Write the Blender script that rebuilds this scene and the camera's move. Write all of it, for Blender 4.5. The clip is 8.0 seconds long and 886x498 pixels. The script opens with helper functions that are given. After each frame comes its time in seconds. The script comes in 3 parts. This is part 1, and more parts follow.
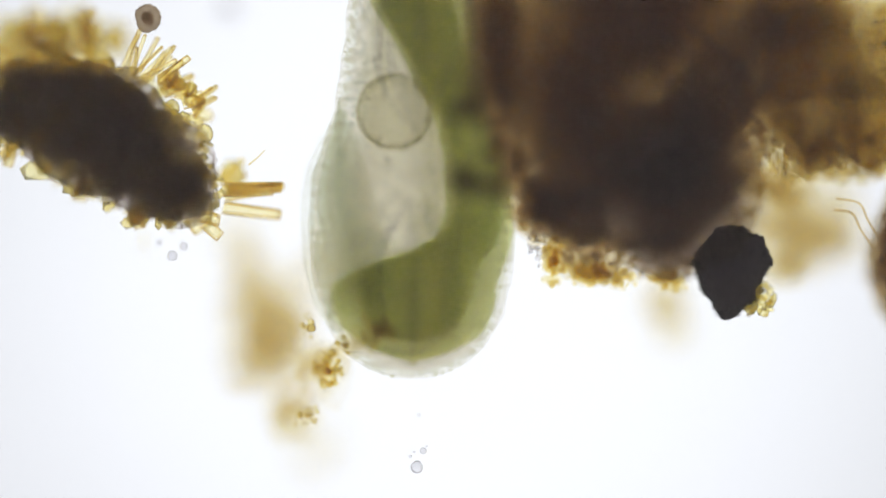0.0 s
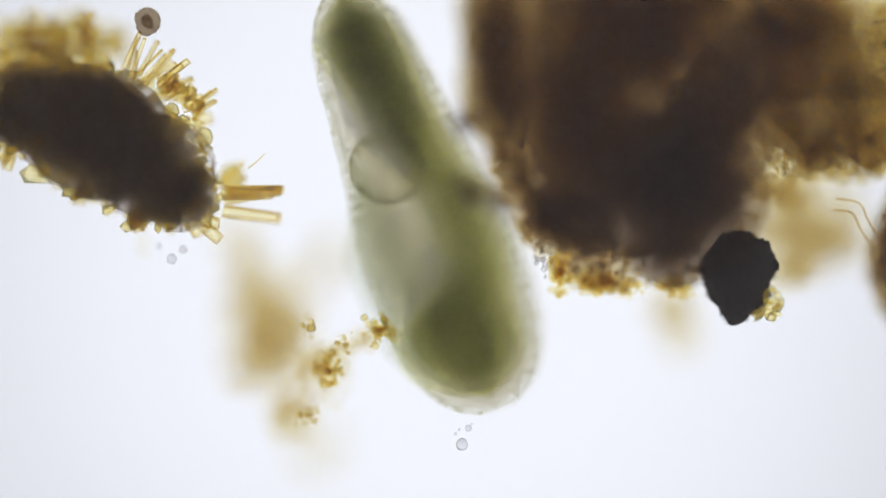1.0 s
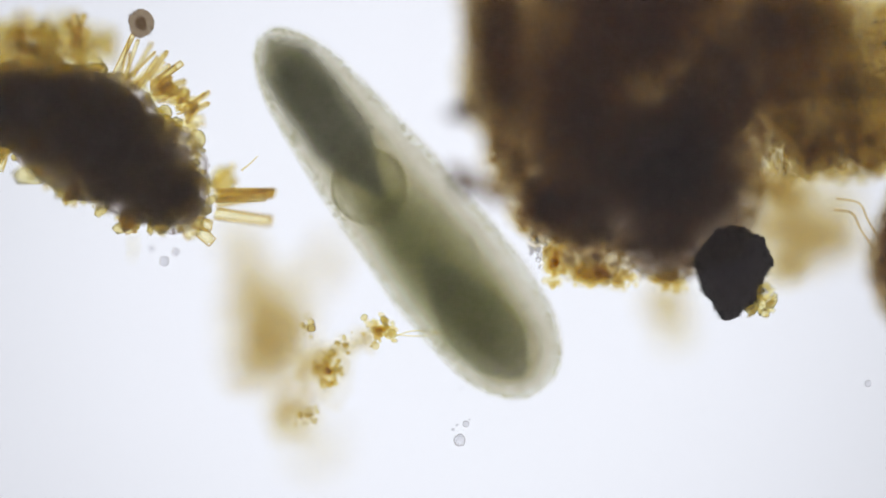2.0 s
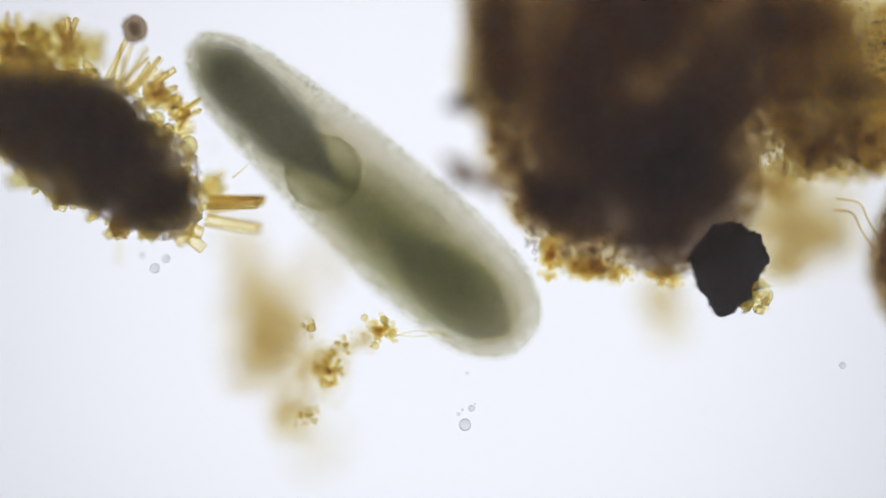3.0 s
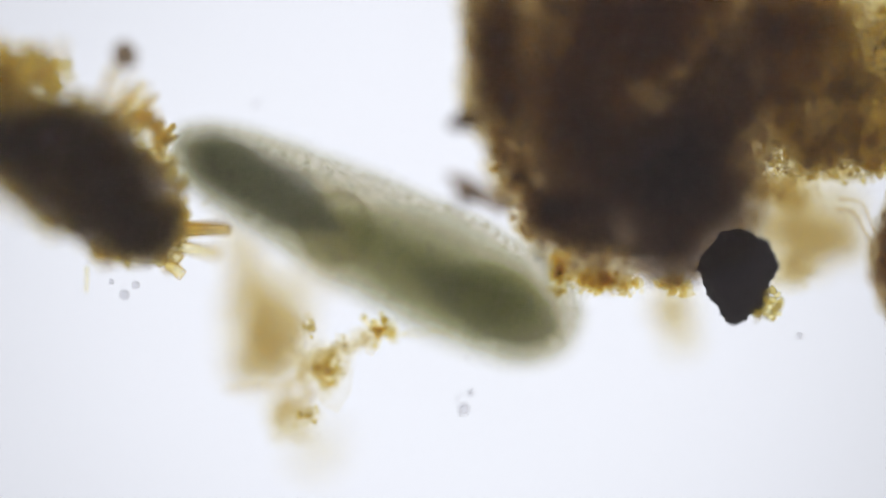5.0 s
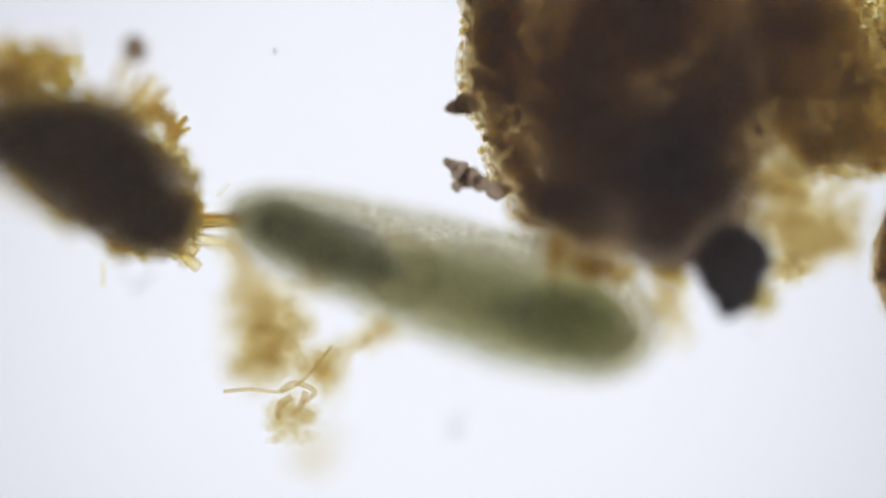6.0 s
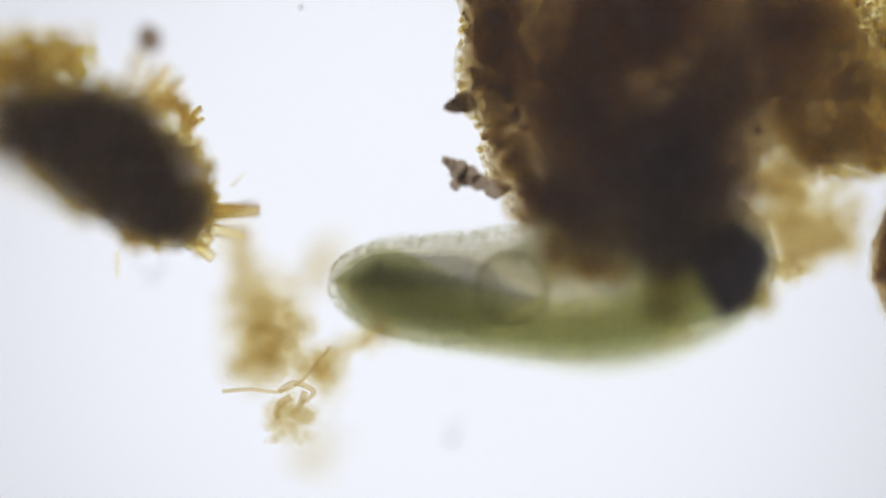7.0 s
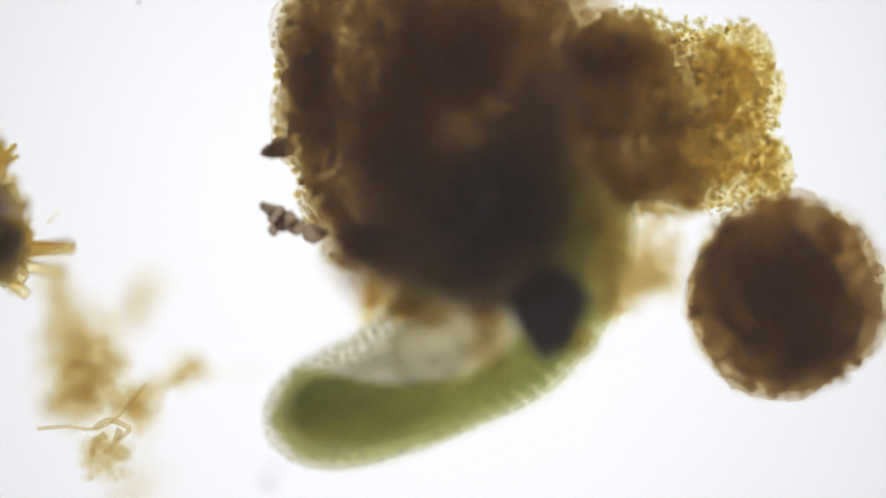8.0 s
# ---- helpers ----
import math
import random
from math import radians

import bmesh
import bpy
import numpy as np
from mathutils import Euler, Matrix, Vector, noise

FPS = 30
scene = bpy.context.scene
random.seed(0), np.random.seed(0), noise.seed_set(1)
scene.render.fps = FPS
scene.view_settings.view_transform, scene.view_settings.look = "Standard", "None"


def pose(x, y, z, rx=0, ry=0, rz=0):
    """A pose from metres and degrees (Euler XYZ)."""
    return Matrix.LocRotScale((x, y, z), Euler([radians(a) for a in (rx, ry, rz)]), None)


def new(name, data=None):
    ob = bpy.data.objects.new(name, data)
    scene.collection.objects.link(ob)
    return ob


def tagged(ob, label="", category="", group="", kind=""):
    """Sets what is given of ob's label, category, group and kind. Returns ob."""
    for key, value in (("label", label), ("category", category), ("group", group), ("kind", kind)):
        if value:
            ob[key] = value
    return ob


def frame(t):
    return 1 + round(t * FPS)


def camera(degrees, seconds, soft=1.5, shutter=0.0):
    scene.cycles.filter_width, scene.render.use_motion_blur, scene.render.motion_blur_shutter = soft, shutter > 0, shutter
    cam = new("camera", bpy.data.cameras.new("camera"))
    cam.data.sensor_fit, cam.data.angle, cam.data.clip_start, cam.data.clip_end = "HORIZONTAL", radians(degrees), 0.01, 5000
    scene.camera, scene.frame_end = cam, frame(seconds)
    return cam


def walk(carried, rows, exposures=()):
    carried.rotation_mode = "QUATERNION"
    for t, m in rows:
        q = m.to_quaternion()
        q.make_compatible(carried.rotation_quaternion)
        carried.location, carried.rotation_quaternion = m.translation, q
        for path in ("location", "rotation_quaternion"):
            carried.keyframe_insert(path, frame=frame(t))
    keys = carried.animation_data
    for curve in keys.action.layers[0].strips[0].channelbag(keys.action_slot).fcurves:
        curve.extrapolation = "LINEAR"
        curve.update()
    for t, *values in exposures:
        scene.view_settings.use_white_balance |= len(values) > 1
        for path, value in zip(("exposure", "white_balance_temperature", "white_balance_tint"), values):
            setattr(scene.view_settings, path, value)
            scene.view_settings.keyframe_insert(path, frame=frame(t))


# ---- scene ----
# A drop of pond water under a transmitted-light microscope, enlarged: 1 m here is a quarter of a millimetre.
# The slide lies flat at z = 0, the lamp shines up through it, and the camera looks straight down.
LENS = 10.0
D = 0.784 / math.tan(radians(LENS / 2))      # from the eye down to the plane in focus
FOCUS_A, FOCUS_B = 0.36, 0.245                # height of the plane in focus, early and late

cam = camera(LENS, 8.0, soft=1.5)
cam.data.dof.use_dof = True
cam.data.dof.focus_distance = D
cam.data.dof.aperture_fstop = cam.data.lens * 0.001 / (0.37 * D)

# the stage's slide under the lens: seconds, right, down, plane in focus
STAGE = [
    (0.0, 0.000, 0.000, FOCUS_A), (4.7, 0.000, 0.000, FOCUS_A - 0.01), (5.8, 0.000, 0.000, FOCUS_B),
    (7.1, 0.002, 0.000, FOCUS_B), (7.2, 0.012, 0.003, FOCUS_B), (7.3, 0.090, 0.018, FOCUS_B),
    (7.4, 0.172, 0.034, FOCUS_B), (7.5, 0.243, 0.049, FOCUS_B), (7.6, 0.285, 0.057, FOCUS_B),
    (7.7, 0.307, 0.061, FOCUS_B), (7.8, 0.320, 0.064, FOCUS_B), (8.0, 0.329, 0.066, FOCUS_B),
]
walk(cam, [(t, pose(x, y, f + D)) for t, x, y, f in STAGE],
     exposures=[(0.0, 0.22, 6500, 10), (0.5, 0.16, 6470, 10.5), (1.0, 0.07, 6400, 11.5), (2.0, 0.05, 6380, 12), (7.0, 0.05, 6400, 12), (7.5, 0.07, 6550, 11), (8.0, 0.17, 6700, 10.5)])


def F(x, y, z):
    """A place at height z, from millimetres right of and below the field's upper left corner."""
    k = (FOCUS_A + D - z) / D * 0.001
    return Vector(((x - 784) * k, (441 - y) * k, z))


# ---- light ----
world = bpy.data.worlds.new("world")
scene.world = world
world.use_nodes = True
world.node_tree.nodes["Background"].inputs[0].default_value = (1.0, 0.93, 0.88, 1)
world.node_tree.nodes["Background"].inputs[1].default_value = 0.68
scene.cycles.transparent_max_bounces = 256


# ---- materials ----
def nodes_of(name):
    m = bpy.data.materials.new(name)
    m.use_nodes = True
    m.node_tree.nodes.clear()
    return m, m.node_tree.nodes, m.node_tree.links


def rgb(c):
    return (*c, 1)


def stain(name, thin, thick, body, cover=0.2, scale=6.0, fine=60.0, gloss=0.45, bend=0.0, island=0.0, stretch=None):
    """A translucent substance: it lets light through with a tint that wanders between thin and thick,
    and covers a part of it with its own body colour. bend: refractive index over water, where it bends light."""
    m, n, l = nodes_of(name)
    out = n.new("ShaderNodeOutputMaterial")
    co = n.new("ShaderNodeTexCoord")
    big, small = n.new("ShaderNodeTexNoise"), n.new("ShaderNodeTexNoise")
    big.inputs["Scale"].default_value, big.inputs["Detail"].default_value = scale, 4
    small.inputs["Scale"].default_value, small.inputs["Detail"].default_value = fine, 3
    for t in (big, small):
        l.new(co.outputs["Object"], t.inputs["Vector"])
    if stretch:
        lay = n.new("ShaderNodeMapping")
        lay.inputs["Scale"].default_value = stretch
        l.new(co.outputs["Object"], lay.inputs["Vector"])
        l.new(lay.outputs[0], small.inputs["Vector"])
    add = n.new("ShaderNodeMath")
    add.operation = "MULTIPLY_ADD"
    add.inputs[1].default_value = 0.35
    l.new(small.outputs["Fac"], add.inputs[0])
    l.new(big.outputs["Fac"], add.inputs[2])
    spread = n.new("ShaderNodeMapRange")
    spread.inputs[1].default_value, spread.inputs[2].default_value = 0.48, 0.86
    l.new(add.outputs[0], spread.inputs[0])
    fac = spread.outputs[0]
    if island:
        geo, mix = n.new("ShaderNodeNewGeometry"), n.new("ShaderNodeMix")
        mix.inputs[0].default_value = island
        l.new(fac, mix.inputs[2])
        l.new(geo.outputs["Random Per Island"], mix.inputs[3])
        fac = mix.outputs[0]
    tint = n.new("ShaderNodeMix")
    tint.data_type = "RGBA"
    tint.inputs[6].default_value, tint.inputs[7].default_value = rgb(thin), rgb(thick)
    l.new(fac, tint.inputs[0])
    clear = n.new("ShaderNodeBsdfTransparent")
    l.new(tint.outputs[2], clear.inputs[0])
    through_it = clear.outputs[0]
    if bend:
        glass, half = n.new("ShaderNodeBsdfGlass"), n.new("ShaderNodeMixShader")
        glass.inputs["IOR"].default_value, glass.inputs["Roughness"].default_value = bend, 0.0
        l.new(tint.outputs[2], glass.inputs["Color"])
        half.inputs[0].default_value = 0.6
        l.new(clear.outputs[0], half.inputs[1])
        l.new(glass.outputs[0], half.inputs[2])
        through_it = half.outputs[0]
    skin, bump = n.new("ShaderNodeBsdfPrincipled"), n.new("ShaderNodeBump")
    skin.inputs["Base Color"].default_value, skin.inputs["Roughness"].default_value = rgb(body), gloss
    bump.inputs["Strength"].default_value, bump.inputs["Distance"].default_value = 0.4, 0.01
    l.new(small.outputs["Fac"], bump.inputs["Height"])
    l.new(bump.outputs[0], skin.inputs["Normal"])
    both = n.new("ShaderNodeMixShader")
    both.inputs[0].default_value = cover
    l.new(through_it, both.inputs[1])
    l.new(skin.outputs[0], both.inputs[2])
    l.new(both.outputs[0], out.inputs[0])
    return m


def lamp_material():
    m, n, l = nodes_of("lit field lens")
    out, glow = n.new("ShaderNodeOutputMaterial"), n.new("ShaderNodeEmission")
    co, dist = n.new("ShaderNodeTexCoord"), n.new("ShaderNodeVectorMath")
    dist.operation = "LENGTH"
    # the view's vignette, put into the glow: dimmer away from the middle
    fall = n.new("ShaderNodeMapRange")
    fall.interpolation_type = "SMOOTHSTEP"
    for i, v in enumerate((0.6, 1.4, 0.985, 0.72)):
        fall.inputs[i + 1].default_value = v
    l.new(co.outputs["Object"], dist.inputs[0])
    l.new(dist.outputs["Value"], fall.inputs[0])
    glow.inputs[0].default_value = (0.925, 0.945, 1.0, 1)
    l.new(fall.outputs[0], glow.inputs[1])
    l.new(glow.outputs[0], out.inputs[0])
    return m


LAMP = lamp_material()
GLASS = stain("slide glass", (0.995, 0.998, 1.0), (0.985, 0.99, 0.99), (0.8, 0.85, 0.85), cover=0.004, scale=1.5, fine=20, gloss=0.1)
UMBER = stain("dark humus", (0.96, 0.925, 0.84), (0.80, 0.75, 0.68), (0.17, 0.12, 0.08), cover=0.01, scale=3.2, fine=30, gloss=0.8, island=0.5)
HUMUS = stain("brown humus mass", (0.970, 0.955, 0.910), (0.896, 0.876, 0.812), (0.17, 0.125, 0.08), cover=0.006, scale=3.0, fine=60, gloss=0.8)
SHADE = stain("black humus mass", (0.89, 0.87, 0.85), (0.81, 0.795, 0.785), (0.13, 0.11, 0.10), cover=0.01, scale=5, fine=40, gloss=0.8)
SOOT = stain("black humus", (0.87, 0.84, 0.80), (0.76, 0.735, 0.72), (0.14, 0.115, 0.105), cover=0.035, scale=6, fine=70, gloss=0.8, island=0.3)
SPLINTER = stain("dark splinter", (0.64, 0.56, 0.46), (0.44, 0.38, 0.31), (0.12, 0.10, 0.08), cover=0.015, scale=20, fine=90, gloss=0.7)
OCHRE = stain("ochre granular mass", (0.982, 0.957, 0.83), (0.918, 0.860, 0.63), (0.35, 0.25, 0.1), cover=0.004, scale=16, fine=90, gloss=0.5)
MOTES = stain("fine dark dust", (0.80, 0.72, 0.58), (0.52, 0.45, 0.36), (0.14, 0.11, 0.09), cover=0.02, scale=20, fine=90, gloss=0.8, island=0.8)
EDGE = stain("brown frustule edge", (0.93, 0.88, 0.74), (0.84, 0.77, 0.60), (0.2, 0.15, 0.08), cover=0.01, scale=20, fine=90, gloss=0.4)
CRUST = stain("brown crumbs", (0.965, 0.915, 0.72), (0.79, 0.715, 0.50), (0.2, 0.15, 0.09), cover=0.01, scale=20, fine=150, gloss=0.6, island=0.7)
AMBER = stain("amber granules", (0.988, 0.965, 0.79), (0.85, 0.775, 0.46), (0.35, 0.25, 0.1), cover=0.004, scale=14, fine=120, gloss=0.4, bend=1.16, island=0.75)
FLOC = stain("pale floc", (0.992, 0.987, 0.965), (0.962, 0.945, 0.89), (0.4, 0.34, 0.2), cover=0.002, scale=10, fine=90, gloss=0.6, island=0.6)
MINERAL = stain("black mineral", (0.05, 0.045, 0.05), (0.02, 0.018, 0.022), (0.032, 0.032, 0.045), cover=0.3, scale=12, fine=120, gloss=0.7)
FRUSTULE = stain("golden frustule", (0.995, 0.982, 0.87), (0.975, 0.925, 0.70), (0.4, 0.3, 0.1), cover=0.006, scale=18, fine=140, gloss=0.2, bend=1.13, island=0.5)
PELLICLE = stain("clear pellicle", (0.968, 0.965, 0.945), (0.93, 0.925, 0.90), (0.6, 0.62, 0.55), cover=0.004, scale=10, fine=1, gloss=0.3, stretch=(6, 90, 90))
CORTEX = stain("grainy cortex", (0.992, 0.99, 0.975), (0.94, 0.94, 0.915), (0.6, 0.6, 0.5), cover=0.001, scale=40, fine=160, gloss=0.3, island=0.7)
PLASM = stain("grey cytoplasm", (0.978, 0.974, 0.960), (0.963, 0.958, 0.941), (0.5, 0.52, 0.48), cover=0.001, scale=12, fine=70, gloss=0.4)
ALGA = stain("green alga", (0.97, 0.974, 0.93), (0.92, 0.928, 0.87), (0.10, 0.16, 0.04), cover=0.0006, scale=8, fine=100, gloss=0.4, island=0.6)
GREEN = stain("green endoplasm", (0.968, 0.966, 0.956), (0.948, 0.948, 0.934), (0.12, 0.16, 0.04), cover=0.0008, scale=9, fine=50, gloss=0.4)
LEAF = stain("yellow-green layer", (0.975, 0.973, 0.864), (0.912, 0.924, 0.836), (0.12, 0.16, 0.04), cover=0.0008, scale=11, fine=60, gloss=0.4, stretch=(0.3, 1, 1))
DIM = stain("grey wall", (0.952, 0.955, 0.932), (0.928, 0.934, 0.903), (0.3, 0.32, 0.3), cover=0.001, scale=9, fine=50, gloss=0.4)
HAZE = stain("grey granules", (0.968, 0.972, 0.968), (0.91, 0.918, 0.915), (0.4, 0.42, 0.4), cover=0.001, scale=9, fine=50, gloss=0.4, island=0.6)
DUSK = stain("dark grey inner mass", (0.947, 0.949, 0.958), (0.917, 0.922, 0.936), (0.2, 0.22, 0.22), cover=0.001, scale=9, fine=50, gloss=0.4)
# pale film that lays the optics' veiling glare over the dark parts
VEIL = stain("veiling glare film", (0.997, 0.998, 0.998), (0.99, 0.99, 0.988), (0.8, 0.76, 0.78), cover=0.02, scale=1.2, fine=9, gloss=0.9)
VACUOLE = stain("clear vacuole", (0.998, 0.998, 0.99), (0.965, 0.965, 0.95), (0.7, 0.7, 0.65), cover=0.004, scale=30, fine=90, gloss=0.2)
DROP = stain("clear droplet", (0.975, 0.97, 0.965), (0.86, 0.86, 0.88), (0.3, 0.3, 0.35), cover=0.01, scale=60, fine=200, gloss=0.2, bend=1.25)


# ---- building ----
def part(name, bm, material, parent=None, label="", kind="", smooth=True):
    me = bpy.data.meshes.new(name)
    bm.to_mesh(me)
    bm.free()
    return put(name, me, material, parent, label, kind, smooth)


def put(name, me, material, parent=None, label="", kind="", smooth=True):
    me.materials.clear()
    me.materials.append(material)
    me.polygons.foreach_set("use_smooth", [smooth] * len(me.polygons))
    ob = new(name, me)
    ob.parent = parent
    return tagged(ob, label, kind=kind)


def empty(name, at, label, category, group=""):
    ob = new(name)
    ob.empty_display_size = 0.05
    ob.matrix_basis = Matrix.Translation(at)
    return tagged(ob, label, category, group)


def lump_bm(radii, turn=0.0, seed=0, rough=0.16, knobs=5.0, detail=4):
    """A crumbly lump round its own origin: an ellipsoid broken up by noise at two scales."""
    bm = bmesh.new()
    bmesh.ops.create_icosphere(bm, subdivisions=detail, radius=1)
    spin = Matrix.Rotation(radians(turn), 3, "Z")
    shift = Vector((seed * 7.3, seed * 3.1, seed * 1.7))
    for v in bm.verts:
        d = v.co.normalized()
        w = Vector((d.x * radii[0], d.y * radii[1], d.z * radii[2]))
        coarse = noise.noise(w * knobs + shift)
        crumb = noise.noise(w * knobs * 5 + shift)
        dust = noise.noise(w * knobs * 16 + shift)
        v.co = spin @ (w * (1 + rough * (0.9 * coarse + 0.38 * crumb + 0.32 * dust)))
    return bm


def mass_bm(radii, turn, seed, rough, knobs, layers, low=0.45, detail=4):
    """A crumbly mass that grows denser inwards: lumps within lumps, each broken up differently."""
    bm = bmesh.new()
    for i in range(layers):
        k = low + (1 - low) * i / max(layers - 1, 1)
        inner = lump_bm([r * k for r in radii], turn, seed + 0.37 * i, rough, knobs / k, detail + (i == layers - 1))
        me = bpy.data.meshes.new("layer")
        inner.to_mesh(me)
        inner.free()
        bm.from_mesh(me)
        bpy.data.meshes.remove(me)
    return bm


def base_grain(kind):
    bm = bmesh.new()
    if kind == "round":
        bmesh.ops.create_icosphere(bm, subdivisions=2, radius=1)
    elif kind == "bead":
        bmesh.ops.create_icosphere(bm, subdivisions=1, radius=1)
    elif kind == "shard":
        bmesh.ops.create_icosphere(bm, subdivisions=1, radius=1)
        for v in bm.verts:
            v.co *= 1 + 0.45 * noise.noise(v.co * 2.3)
    elif kind == "speck":
        for p in ((1, 0, 0), (-1, 0, 0), (0, 1, 0), (0, -1, 0), (0, 0, 1), (0, 0, -1)):
            bm.verts.new(Vector(p) * 1.2)
        bmesh.ops.convex_hull(bm, input=bm.verts)
    bm.verts.ensure_lookup_table()
    v = np.array([p.co[:] for p in bm.verts])
    f = [[p.index for p in q.verts] for q in bm.faces]
    bm.free()
    return v, f


GRAINS = {k: base_grain(k) for k in ("round", "bead", "shard", "speck")}


def scatter_mesh(name, places, sizes, kind="shard", seed=0, stretch=0.4):
    """Many small grains in one mesh, each turned and stretched by chance."""
    rng = np.random.default_rng(seed)
    v0, f0 = GRAINS[kind]
    number, n = len(places), len(v0)
    q = rng.normal(size=(number, 4))
    w, x, y, z = (q / np.linalg.norm(q, axis=1, keepdims=True)).T
    turn = np.array([[1 - 2 * (y * y + z * z), 2 * (x * y - z * w), 2 * (x * z + y * w)],
                     [2 * (x * y + z * w), 1 - 2 * (x * x + z * z), 2 * (y * z - x * w)],
                     [2 * (x * z - y * w), 2 * (y * z + x * w), 1 - 2 * (x * x + y * y)]])
    scale = np.asarray(sizes)[:, None] * np.exp(rng.normal(size=(number, 3)) * stretch)
    verts = np.einsum("abi,ivb->iva", turn, v0[None] * scale[:, None]) + np.asarray(places)[:, None]
    faces = (np.asarray(f0)[None] + (np.arange(number) * n)[:, None, None]).reshape(-1, len(f0[0]))
    me = bpy.data.meshes.new(name)
    me.from_pydata(verts.reshape(-1, 3).tolist(), [], faces.tolist())
    return me


def on_lumps(lumps, count, seed, out=(0.95, 1.12), flat=1.0):
    """Places on and just over a group of lumps (centre, radii, turn), in the group's space."""
    rng = np.random.default_rng(seed)
    area = np.array([r[0] * r[1] for _, r, _ in lumps])
    got = []
    for i in rng.choice(len(lumps), count, p=area / area.sum()):
        c, r, turn = lumps[i]
        d = rng.normal(size=3)
        d /= np.linalg.norm(d)
        d *= rng.uniform(*out)
        w = Matrix.Rotation(radians(turn), 3, "Z") @ Vector((d[0] * r[0], d[1] * r[1], d[2] * r[2] * flat))
        got.append(tuple(Vector(c) + w))
    return got


def cloud(count, radii, seed, turn=0.0, centre=(0, 0, 0), power=0.5):
    rng = np.random.default_rng(seed)
    got = []
    for _ in range(count):
        d = rng.normal(size=3)
        d *= rng.uniform() ** power / np.linalg.norm(d)
        got.append(tuple(Vector(centre) + Matrix.Rotation(radians(turn), 3, "Z") @ Vector((d[0] * radii[0], d[1] * radii[1], d[2] * radii[2]))))
    return got


def sizes(count, low, high, seed):
    return np.random.default_rng(seed).uniform(low ** 0.5, high ** 0.5, count) ** 2


def pieces(name, places, sizes, material, parent, seed):
    """Grains that can be told apart, each an object of its own on one of four shared meshes."""
    rng = np.random.default_rng(seed)
    shapes = []
    for k in range(4):
        bm = bmesh.new()
        bmesh.ops.create_icosphere(bm, subdivisions=2, radius=1)
        for v in bm.verts:
            v.co *= 1 + 0.35 * noise.noise(v.co * 1.7 + Vector((k * 5 + seed, 0, 0)))
        me = bpy.data.meshes.new(name)
        bm.to_mesh(me)
        bm.free()
        shapes.append(me)
    for i, (p, r) in enumerate(zip(places, sizes)):
        ob = put(name, shapes[i % 4], material, parent)
        ob.matrix_basis = Matrix.Translation(p) @ pose(0, 0, 0, *rng.uniform(0, 360, 3)) @ Matrix.Diagonal((*(r * rng.uniform(0.7, 1.35, 3)), 1))


def fill_lumps(lumps, depth, low, high, seed):
    """Places and sizes of crumbs that fill a group of lumps, about depth crumbs one over another."""
    places, big = [], []
    mean = math.pi * ((low + high) / 2) ** 2
    for i, (c, r, turn) in enumerate(lumps):
        n = int(depth * math.pi * r[0] * r[1] / mean)
        places += cloud(n, r, seed + i, turn, c, 0.42)
        big += list(sizes(n, low, high, seed + 50 + i))
    return places, big


def thread_bm(points, radius, sides=6, taper=0.6):
    """A thin round thread along a smooth way through a few places."""
    pts = [Vector(p) for p in points]
    way = []
    for i in range(len(pts) - 1):
        a, b, c, d = pts[max(i - 1, 0)], pts[i], pts[i + 1], pts[min(i + 2, len(pts) - 1)]
        for k in range(8):
            t = k / 8
            way.append(0.5 * (2 * b + (c - a) * t + (2 * a - 5 * b + 4 * c - d) * t * t + (3 * b - 3 * c + d - a) * t ** 3))
    way.append(pts[-1])
    bm, rings = bmesh.new(), []
    for i, p in enumerate(way):
        fwd = (way[min(i + 1, len(way) - 1)] - way[max(i - 1, 0)]).normalized()
        side = fwd.cross(Vector((0, 0, 1))).normalized()
        up = side.cross(fwd)
        r = radius * (1 - (1 - taper) * i / len(way))
        rings.append([bm.verts.new(p + r * (side * math.cos(a) + up * math.sin(a))) for a in [2 * math.pi * k / sides for k in range(sides)]])
    for a, b in zip(rings, rings[1:]):
        for k in range(sides):
            bm.faces.new((a[k], a[(k + 1) % sides], b[(k + 1) % sides], b[k]))
    bm.faces.new(rings[0][::-1])
    bm.faces.new(rings[-1])
    return bm


# ---- slide and lamp ----
def build_setting():
    bm = bmesh.new()
    bmesh.ops.create_cube(bm, size=1)
    for v in bm.verts:
        v.co = Vector((v.co.x * 5.2, v.co.y * 3.8, v.co.z * 0.06 - 0.03))
    bmesh.ops.bevel(bm, geom=bm.edges[:], offset=0.01, segments=2, affect="EDGES")
    slide = part("ground", bm, GLASS, smooth=False)
    tagged(slide, "clear glass microscope slide under the water drop", "slide", kind="structure")
    # unseen pane added above the drop; its pale body colour imitates lens glare
    bm = bmesh.new()
    bmesh.ops.create_cube(bm, size=1)
    for v in bm.verts:
        v.co = Vector((v.co.x * 3.4, v.co.y * 3.4, v.co.z * 0.02 + 0.66))
    cover = part("glare_veil", bm, VEIL, smooth=False)
    tagged(cover, "thin pane over the water drop, added to lift the blacks like veiling glare", "cover glass", kind="structure")
    bm = bmesh.new()
    bmesh.ops.create_circle(bm, cap_ends=True, segments=96, radius=3.2)
    bmesh.ops.translate(bm, verts=bm.verts, vec=(0, 0, 0))
    lamp = part("backdrop", bm, LAMP, smooth=False)
    lamp.location = (0, 0, -2.0)
    tagged(lamp, "white field lens of the microscope lamp, its glow dimmed outwards as a vignette", "lamp", kind="structure")
    return lamp


lamp = build_setting()


